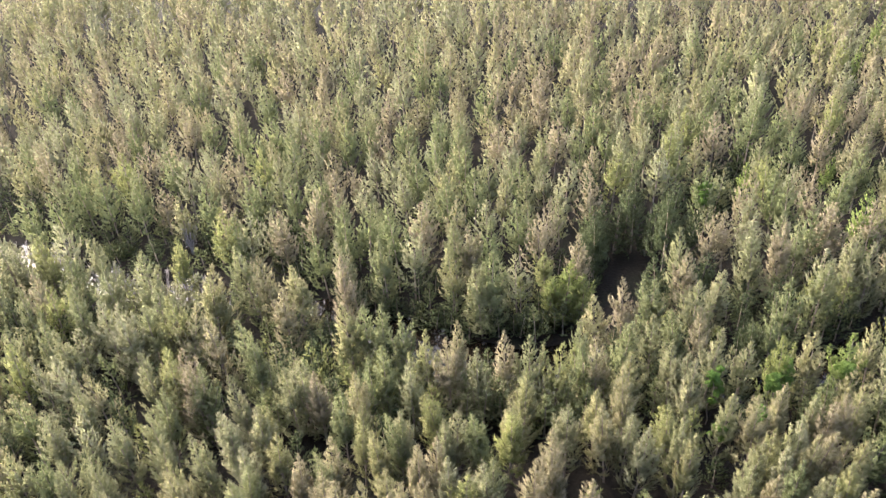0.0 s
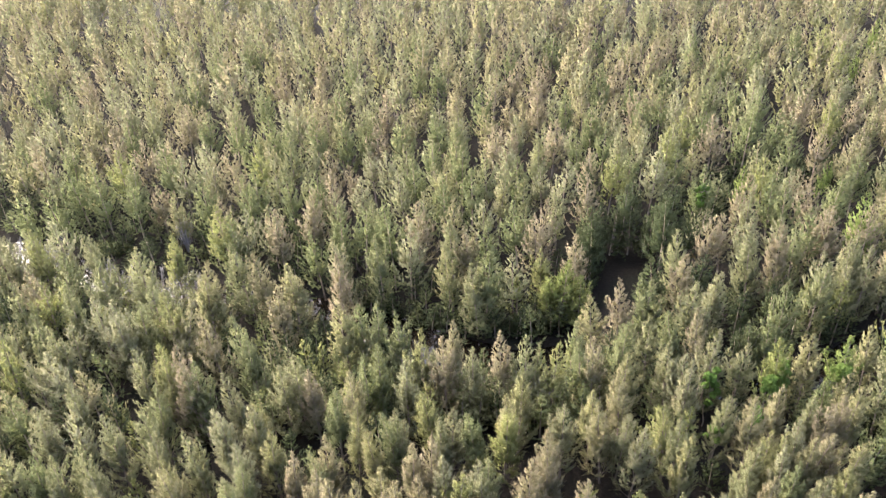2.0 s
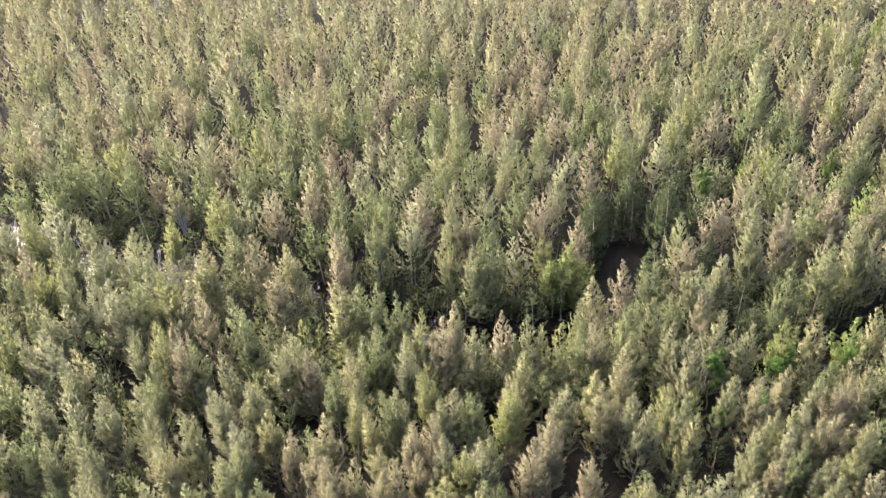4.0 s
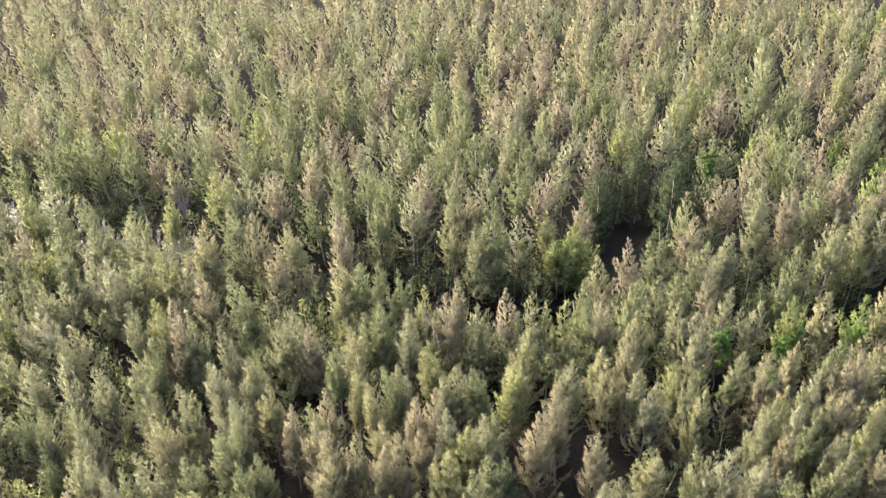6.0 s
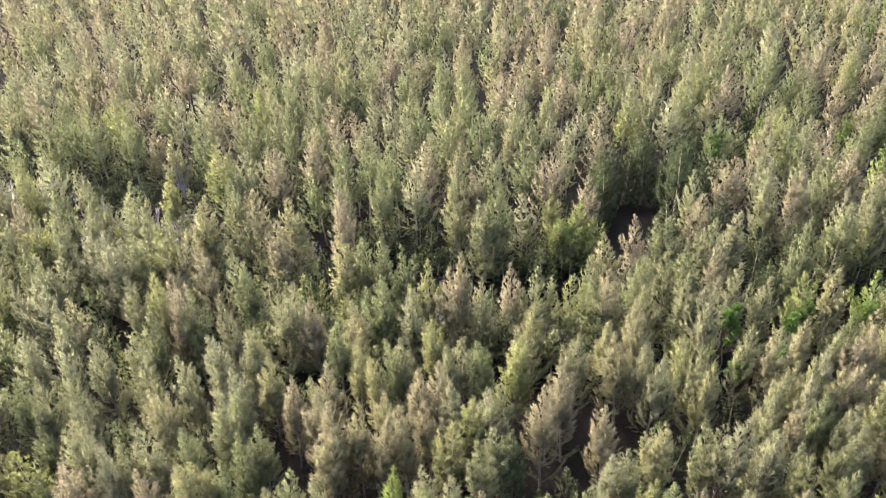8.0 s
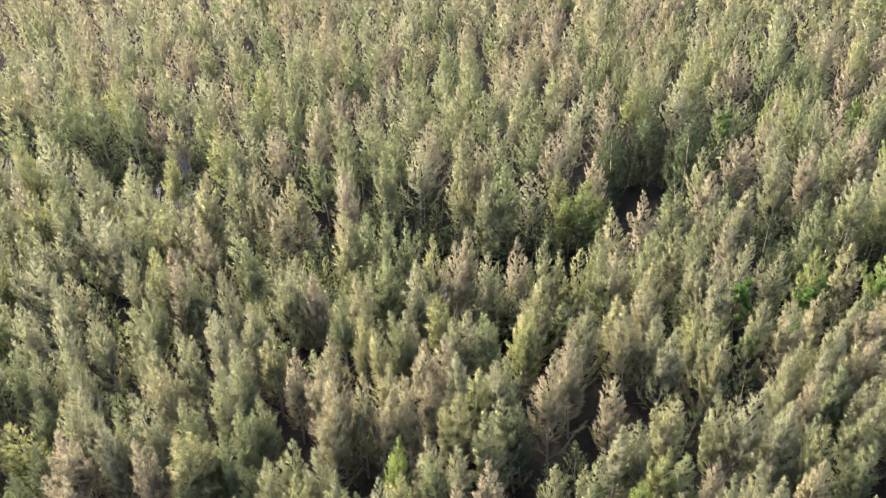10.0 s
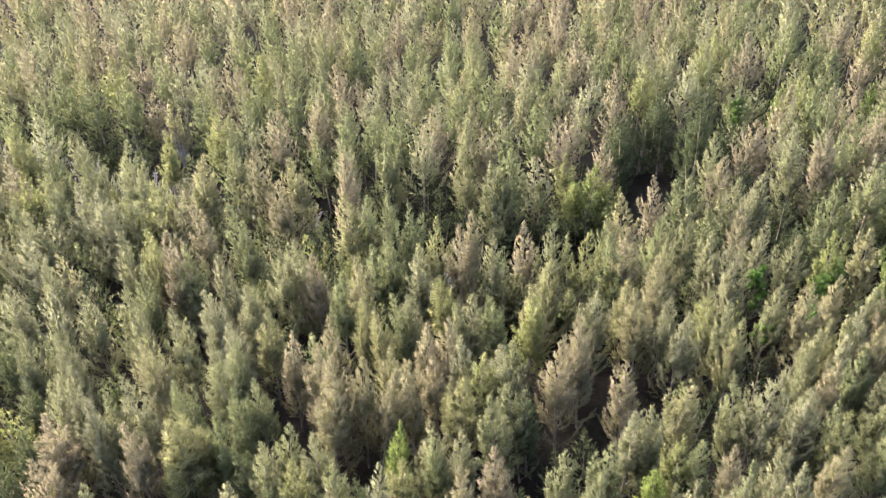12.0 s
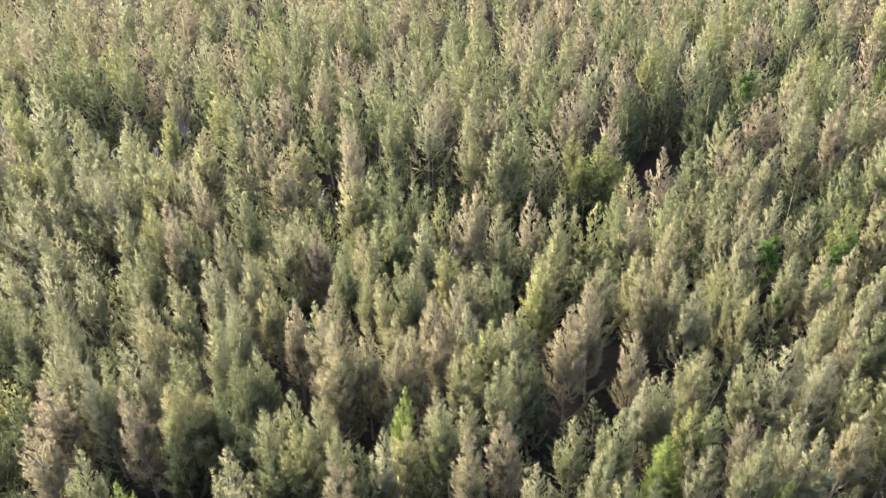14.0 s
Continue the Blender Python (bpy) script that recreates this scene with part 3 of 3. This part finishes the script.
tree(7.4, 54.0, 7.1, "tan")
tree(31.4, 54.0, 7.4, "lime")
tree(-5.1, 55.2, 6.4)
tree(26.3, 56.0, 7.3)
tree(-31.8, 56.3, 7.3)
tree(-34.4, 56.8, 7.0)
tree(28.4, 56.9, 7.2, "tan")
tree(30.9, 56.9, 7.2, "green", 1.2)
tree(23.7, 57.3, 7.1, "tan")
tree(-0.5, 57.6, 6.9)
tree(-16.6, 57.7, 7.2)
tree(25.4, 57.7, 7.1)
tree(-12.8, 57.9, 7.3)
tree(11.0, 58.2, 6.8, "tan")
tree(-20.1, 58.3, 7.2)
tree(-10.9, 58.4, 7.2)
tree(-25.9, 58.5, 6.9)
tree(2.0, 58.5, 7.4)
tree(20.5, 58.5, 7.2)
tree(-15.8, 59.1, 6.8)
tree(-28.9, 59.1, 7.1)
tree(-9.6, 59.2, 6.9, "tan")
tree(9.6, 59.3, 7.3, "pale")
tree(-31.4, 59.7, 6.8)
tree(25.7, 60.1, 7.0, "olive")
tree(-3.0, 60.4, 7.2)
tree(5.6, 61.1, 6.6)
tree(13.8, 61.3, 6.8, "olive")
tree(17.5, 61.3, 7.5, "pale", 1.2)
tree(24.8, 61.4, 5.5, "fresh", 0.65)
tree(34.4, 61.8, 6.9)
tree(1.0, 61.9, 7.3)
tree(15.6, 62.0, 6.9)
tree(-28.0, 62.3, 7.1, "olive")
tree(-16.3, 62.5, 7.3, "olive")
tree(19.3, 62.8, 6.7)
tree(32.5, 62.9, 5.0, "fresh", 0.65)
tree(-24.3, 62.9, 7.3)
tree(-1.4, 63.8, 7.1)
tree(-32.6, 64.2, 6.7)
tree(18.9, 64.5, 7.4, "olive")
tree(29.7, 65.0, 6.9)
tree(-37.9, 65.1, 6.6)
tree(10.9, 65.5, 6.8)
tree(32.6, 65.8, 7.0, "tan")
tree(-17.7, 65.9, 7.2)
tree(13.8, 66.0, 7.3)
tree(4.0, 66.4, 7.0, "tan")
tree(5.3, 66.5, 6.9, "tan")
tree(-36.5, 66.8, 7.1, "pale")
tree(0.6, 66.9, 7.1)
tree(-9.4, 67.0, 7.3)
tree(23.6, 67.0, 7.4, "tan", 1.2)
tree(-14.4, 67.1, 7.0)
tree(9.6, 67.1, 7.1, "tan")
tree(-6.5, 67.5, 6.6, "tan")
tree(-11.7, 67.7, 7.2)
tree(-4.5, 68.1, 7.1)
tree(-7.5, 68.2, 6.8)
tree(-16.1, 68.3, 7.0)
tree(29.8, 68.3, 7.2)
tree(27.2, 68.3, 7.5, "green", 1.2)
tree(21.1, 68.8, 7.1, "olive")
tree(-19.3, 69.0, 7.0)
tree(-29.2, 69.1, 6.6)
tree(-1.7, 69.2, 7.1)
tree(13.1, 69.6, 7.2)
tree(23.2, 69.8, 6.9)
tree(34.8, 70.0, 7.3, "olive")
tree(-22.2, 70.0, 6.8)
tree(18.1, 71.6, 6.9)
tree(38.4, 72.4, 7.0, "tan")
tree(10.7, 72.6, 7.5)
tree(37.1, 72.7, 6.6)
tree(29.6, 72.9, 7.5)
tree(33.6, 73.0, 7.4, "tan")
tree(17.9, 73.1, 6.8, "tan")
tree(-30.8, 73.1, 7.2, "pale")
tree(-5.7, 73.5, 7.1, "tan")
tree(20.3, 73.9, 6.4)
tree(-10.6, 74.2, 7.1)
tree(3.1, 74.7, 7.2)
tree(25.2, 74.9, 7.2)
tree(27.7, 74.9, 6.9)
tree(-17.8, 75.2, 6.9)
tree(-37.5, 75.8, 7.0)
tree(-33.6, 76.8, 6.4, "pale")
tree(17.9, 77.0, 6.4)
tree(-40.4, 77.4, 6.9)
tree(9.1, 78.0, 7.4, "tan")
tree(-25.7, 78.2, 6.8)
tree(15.0, 78.4, 7.4)
tree(39.4, 78.7, 6.7, "pale")
tree(22.3, 80.0, 6.8)
tree(-17.0, 80.1, 6.7, "tan")
tree(-1.2, 80.1, 7.6)
tree(17.3, 80.5, 6.7, "tan")
tree(7.1, 80.8, 6.8, "tan")
tree(-3.3, 81.0, 6.7)
tree(-10.2, 81.8, 7.0)
tree(-13.6, 83.2, 6.5, "tan")
tree(28.9, 83.5, 7.4)
tree(41.3, 84.0, 7.2, "olive")
tree(43.0, 84.1, 6.2, "fresh", 0.65)
tree(-24.5, 84.5, 6.9)
tree(6.5, 84.8, 7.0)
tree(32.7, 85.3, 6.9)
tree(22.0, 85.5, 7.0, "tan")
tree(14.9, 87.5, 6.7, "tan")
tree(26.4, 87.6, 7.0)
tree(-21.9, 88.1, 6.6)
tree(-3.7, 88.4, 7.0)
tree(11.7, 88.7, 6.6)
tree(41.2, 89.3, 7.1, "olive")
tree(38.8, 89.8, 6.6)
tree(16.5, 90.1, 6.6)
tree(48.8, 92.8, 6.2, "fresh", 0.65)



def climber(x, y, top, drop, spread, seed):
    """A broad-leaved vine that hangs in uneven clumps over a bare pole stem."""
    rng = random.Random(seed)
    base = ground_height(x, y)
    ob = new("climbing_vine")
    ob.matrix_world = Matrix.Translation((x, y, base))
    bm = bmesh.new()
    rings = []
    for i in range(9):
        z = (top - base) * i / 8 * 0.97
        r = 0.05 * (1 - 0.08 * i)
        ox, oy = 0.09 * math.sin(i * 1.3 + seed), 0.09 * math.cos(i * 1.7 + seed)
        rings.append([bm.verts.new((ox + r * math.cos(a * 1.0472), oy + r * math.sin(a * 1.0472), z)) for a in range(6)])
    for low, up in zip(rings, rings[1:]):
        for a in range(6):
            bm.faces.new((low[a], low[(a + 1) % 6], up[(a + 1) % 6], up[a]))
    me = bpy.data.meshes.new("stem")
    bm.to_mesh(me)
    bm.free()
    me.materials.append(bark)
    p = new("stem", me)
    p.parent = ob
    verts, faces = [], []
    clumps = [(rng.gauss(0, spread * 0.5), rng.gauss(0, spread * 0.5), top - base - drop * (i / 11) ** 1.1 * rng.uniform(0.8, 1.1), spread * rng.uniform(0.35, 0.7)) for i in range(12)]
    for cx, cy, cz, cr in clumps:
        for _ in range(85):
            d = Vector((rng.gauss(0, 1), rng.gauss(0, 1), rng.gauss(0, 1))).normalized()
            c = Vector((cx, cy, cz)) + d * cr * rng.uniform(0.55, 1.05)
            nrm = (d + Vector((0, 0, 0.7)) + Vector((rng.gauss(0, 0.5), rng.gauss(0, 0.5), rng.gauss(0, 0.3)))).normalized()
            along = nrm.cross(Vector((rng.gauss(0, 1), rng.gauss(0, 1), 0.2))).normalized()
            across = nrm.cross(along)
            s = rng.uniform(0.07, 0.13)
            k = len(verts)
            verts += [c - along * s, c + across * s * 0.6 - along * s * 0.2, c + across * s * 0.45 + along * s * 0.4, c + along * s * 1.2 - nrm * s * 0.3,
                      c - across * s * 0.45 + along * s * 0.4, c - across * s * 0.6 - along * s * 0.2]
            faces += [(k, k + 1, k + 2, k + 3), (k, k + 3, k + 4, k + 5)]
    me = bpy.data.meshes.new("leaves")
    me.from_pydata([tuple(v) for v in verts], [], faces)
    me.materials.append(leaf_vine)
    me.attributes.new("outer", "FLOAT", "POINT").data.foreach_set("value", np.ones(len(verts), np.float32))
    p = new("leaves", me)
    p.parent = ob
    tagged(ob, "vivid green broad-leaved vine hanging between grey-green trees", "vine", group="vines of the plantation")


climber(16.0, 37.4, 4.6, 1.9, 0.5, 1)
climber(15.6, 34.0, 3.8, 1.1, 0.35, 2)
climber(20.8, 38.3, 4.4, 1.5, 0.5, 3)
climber(19.5, 37.2, 4.4, 1.0, 0.4, 4)
climber(24.2, 38.0, 4.8, 1.4, 0.45, 5)
climber(20.6, 58.3, 5.2, 2.0, 0.5, 7)
climber(17.9, 34.2, 4.3, 1.0, 0.4, 8)

def bare_shrub(x, y, h, seed):
    """A leafless many-stemmed shrub: forked grey stems that thin out into fine twigs."""
    rng = np.random.default_rng(seed)
    base = ground_height(x, y)
    ob = new("bare_shrub")
    ob.matrix_world = Matrix.Translation((x, y, base))
    stems, twigs = Stock(), Stock()
    for i in range(5):
        az = i * 1.257 + rng.normal(0, 0.3)
        lean_out = rng.uniform(0.1, 0.32)
        way = unit(np.array([math.cos(az) * lean_out, math.sin(az) * lean_out, 1.0]))
        t = np.linspace(0, 1, 5)[:, None]
        spine = way * (h * rng.uniform(0.75, 1.0)) * t + rng.normal(0, 0.06, (5, 3)) * t
        spine[0, 2] -= 0.3
        stems.tube(list(spine), [0.035, 0.028, 0.02, 0.012, 0.005], 5)
        for j in range(26):
            q = rng.uniform(0.8, 3.95)
            b = int(q)
            foot = spine[b] + (spine[b + 1] - spine[b]) * (q - b)
            d = unit(way + rng.normal(0, 0.5, 3))
            ln = rng.uniform(0.35, 0.95) * (1.2 - q / 5)
            mid = foot + d * ln * 0.55
            end = mid + unit(d + rng.normal(0, 0.3, 3) + (0, 0, 0.4)) * ln * 0.5
            twigs.tube([foot, mid, end], [0.013, 0.009, 0.004], 3)
            for _ in range(2):
                twigs.tube([mid, mid + unit(d + rng.normal(0, 0.6, 3)) * ln * 0.4], [0.008, 0.003], 3)
    for name, s in (("stems", stems), ("twigs", twigs)):
        p = new(name, tri_mesh(name, *s.arrays(), [grey_bark]))
        p.parent = ob
        tagged(p, kind="stuff" if name == "twigs" else "")
    tagged(ob, "leafless pale grey shrub with fine bare twigs beside the creek", "shrub", group="bare shrubs by the creek")


for i, (x, y, h) in enumerate([(-26.2, 50.6, 4.6), (-24.9, 51.4, 4.0), (-22.4, 50.9, 3.8), (-20.6, 51.2, 4.2), (-19.6, 50.8, 3.4),
                               (-32.0, 54.2, 4.2), (-33.6, 54.8, 3.8), (-30.6, 53.4, 4.4), (-35.2, 55.2, 3.6), (-21.8, 57.0, 3.4)]):
    bare_shrub(x, y, h, 40 + i)


def grassy_bank(x, y, rx, ry, seed):
    """A sunlit patch of coarse grass: thin bent blades in tussocks."""
    rng = np.random.default_rng(seed)
    blades = Stock()
    k = 2600
    a, r = rng.uniform(0, 6.283, k), np.sqrt(rng.uniform(0, 1, k))
    px, py = x + rx * r * np.cos(a), y + ry * r * np.sin(a)
    foot = np.stack([px, py, [ground_height(u, v) - 0.02 for u, v in zip(px, py)]], 1)
    d = unit(np.stack([rng.normal(0, 0.35, k), rng.normal(0, 0.35, k), np.ones(k)], 1))
    side = unit(np.cross(d, rng.normal(0, 1, (k, 3)))) * 0.02
    blades.tris(np.stack([foot - side, foot + side, foot + d * rng.uniform(0.3, 0.75, k)[:, None]], 1))
    v, f = blades.arrays()
    me = tri_mesh("grass", v, f, [leaf_grass], normals=np.tile((0.0, 0.0, 1.0), (len(v), 1)))
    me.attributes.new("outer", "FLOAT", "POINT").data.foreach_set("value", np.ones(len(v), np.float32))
    tagged(new("grass", me), "yellow-green tussocks of grass on the creek bank", "grass", kind="stuff")


grassy_bank(-28.6, 57.4, 2.0, 0.9, 3)

# ---- the rest of the stand ----
def spaced(x0, x1, y0, y1, gap, inside, taken, rng):
    """Scattered places at least gap apart and clear of the taken ones."""
    cell, grid, made = gap, {}, []

    def free(x, y):
        i, j = int(x // cell), int(y // cell)
        for a in range(i - 1, i + 2):
            for b in range(j - 1, j + 2):
                for q in grid.get((a, b), ()):
                    if (q[0] - x) ** 2 + (q[1] - y) ** 2 < gap * gap:
                        return False
        return True

    for q in taken:
        grid.setdefault((int(q[0] // cell), int(q[1] // cell)), []).append(q)
    for _ in range(int(9 * (x1 - x0) * (y1 - y0) / gap ** 2)):
        x, y = rng.uniform(x0, x1), rng.uniform(y0, y1)
        if inside(x, y) and free(x, y):
            grid.setdefault((int(x // cell), int(y // cell)), []).append((x, y))
            made.append((x, y))
    return made


def in_stand(x, y):
    return abs(x) < 14 + 0.49 * y and bank(x, y) > 0.3 and not any(inside(x, y, ring) for ring in OPENINGS)


rng = random.Random(5)
for x, y in spaced(-42, 42, 15, 48, 1.66, in_stand, PLACED, rng):
    # mostly dark tints, so the gaps' shade is partly in the leaf colour
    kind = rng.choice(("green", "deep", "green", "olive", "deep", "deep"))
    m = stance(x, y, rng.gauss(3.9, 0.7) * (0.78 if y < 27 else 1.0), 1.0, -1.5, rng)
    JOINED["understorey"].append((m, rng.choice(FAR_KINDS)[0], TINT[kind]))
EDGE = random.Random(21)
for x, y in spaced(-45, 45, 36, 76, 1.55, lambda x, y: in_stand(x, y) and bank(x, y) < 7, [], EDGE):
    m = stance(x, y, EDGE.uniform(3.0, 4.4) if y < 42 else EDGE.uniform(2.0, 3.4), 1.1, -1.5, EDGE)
    # dark tints paint the shade at the foot of the opening edges
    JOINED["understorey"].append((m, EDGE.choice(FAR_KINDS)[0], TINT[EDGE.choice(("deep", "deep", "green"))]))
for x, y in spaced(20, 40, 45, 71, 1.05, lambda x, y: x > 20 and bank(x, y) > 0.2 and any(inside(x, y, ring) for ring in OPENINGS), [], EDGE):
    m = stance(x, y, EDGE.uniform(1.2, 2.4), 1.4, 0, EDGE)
    # all in the darkest tint: shade of the opening put into the leaves
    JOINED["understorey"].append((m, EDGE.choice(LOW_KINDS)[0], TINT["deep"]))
# the stand goes on past the single trees, to both sides and towards the near edge
for x, y in spaced(-42, 42, 13, 50, 1.75, lambda x, y: in_stand(x, y) and (abs(x) > 9 + 0.36 * y or y < 19.3), PLACED, EDGE):
    m = stance(x, y, EDGE.gauss(6.3, 0.5), 1.05, -1.5, EDGE)
    JOINED["woods"].append((m, EDGE.choice(WOODS_KINDS)[0], TINT[EDGE.choice(("sage", "green", "pale", "straw", "sage", "olive"))]))
# wide skirts of foliage along the far bank of the hollow, and close-set saplings along its near edge
BACK = [(-9, 50.6), (-7, 49.9), (-4.5, 48.5), (-1.9, 47.4), (1.8, 46.0), (5.1, 45.6), (7.6, 46.6), (10.2, 50.5), (11.6, 55.4), (16.8, 55.8)]
for (ax, ay), (bx, by) in zip(BACK, BACK[1:]):
    for k in range(round(math.hypot(bx - ax, by - ay) / 0.9)):
        t = (k + EDGE.uniform(0, 1)) / math.hypot(bx - ax, by - ay) * 0.9
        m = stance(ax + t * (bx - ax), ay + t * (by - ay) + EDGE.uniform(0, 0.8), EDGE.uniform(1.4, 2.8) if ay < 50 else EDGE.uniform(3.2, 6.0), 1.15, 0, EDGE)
        # dark tints on the skirts: the hollow's shade painted into the foliage
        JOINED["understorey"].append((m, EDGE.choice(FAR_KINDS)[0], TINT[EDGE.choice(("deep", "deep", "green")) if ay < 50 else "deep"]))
for x, y in spaced(-44, -11, 46, 63, 1.5, lambda x, y: 0.25 < bank(x, y) < 4.5 and inside(x, y, OPENINGS[-1]), PLACED, EDGE):
    near_bank = y < 50.5 + (-0.22 * (x + 22) if x < -22 else 0)
    m = stance(x, y, EDGE.uniform(3.2, 4.8) if near_bank else EDGE.uniform(1.4, 3.2), 1.15, -1.5, EDGE)
    # far-bank bushes take darker tints, with the bank's shade painted in
    JOINED["understorey"].append((m, EDGE.choice(FAR_KINDS)[0], TINT[EDGE.choice(("green", "sage", "pale")) if near_bank else EDGE.choice(("deep", "green"))]))
for x, y in spaced(-12, 10, 36.5, 41.6, 1.15, lambda x, y: bank(x, y) > 0.25 and not inside(x, y + 0.6, OPENINGS[0]), [], EDGE):
    m = stance(x, y, EDGE.uniform(3.6, 4.8), 1.0, -1.5, EDGE)
    JOINED["understorey"].append((m, EDGE.choice(FAR_KINDS)[0], TINT[EDGE.choice(("green", "sage", "olive", "sage"))]))
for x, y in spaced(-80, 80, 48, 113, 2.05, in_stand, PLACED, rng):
    # beyond y 72 only pale and dry tints: distance haze put into leaf colour
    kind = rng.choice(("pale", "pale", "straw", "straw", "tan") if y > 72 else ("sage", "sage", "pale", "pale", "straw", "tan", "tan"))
    # trees behind the gap darkened by tint, in place of their neighbours' shadow
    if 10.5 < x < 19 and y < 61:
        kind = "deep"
    m = stance(x, y, rng.gauss(6.3, 0.8), 1.1, -1.5, rng)
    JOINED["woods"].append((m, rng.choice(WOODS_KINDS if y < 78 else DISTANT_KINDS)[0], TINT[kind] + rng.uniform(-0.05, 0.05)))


def join_trees(name, label):
    """Many trees as one mesh, with a tint for each tree."""
    vs, fs, ix, tints, ns, outer, n = [], [], [], [], [], [], 0
    for m, (wv, wf, cv, cf, cn, ce), tint in JOINED[name]:
        m = np.array(m)
        turn = np.linalg.inv(m[:3, :3])
        for v, f, slot, nv in ((wv, wf, 0, wv * (1, 1, 0.001)), (cv, cf, 1, cn)):
            vs.append(v @ m[:3, :3].T + m[:3, 3])
            ns.append(unit(nv @ turn))
            fs.append(f + n)
            ix.append(np.full(len(f), slot))
            tints.append(np.full(len(v), tint))
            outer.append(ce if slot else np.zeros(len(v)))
            n += len(v)
    me = tri_mesh(name, np.concatenate(vs), np.concatenate(fs), [bark, leaf_woods], np.concatenate(ix), np.concatenate(ns))
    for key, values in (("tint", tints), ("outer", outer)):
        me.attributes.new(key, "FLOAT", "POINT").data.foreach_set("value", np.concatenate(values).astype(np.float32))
    tagged(new(name, me), label, name, kind="stuff")


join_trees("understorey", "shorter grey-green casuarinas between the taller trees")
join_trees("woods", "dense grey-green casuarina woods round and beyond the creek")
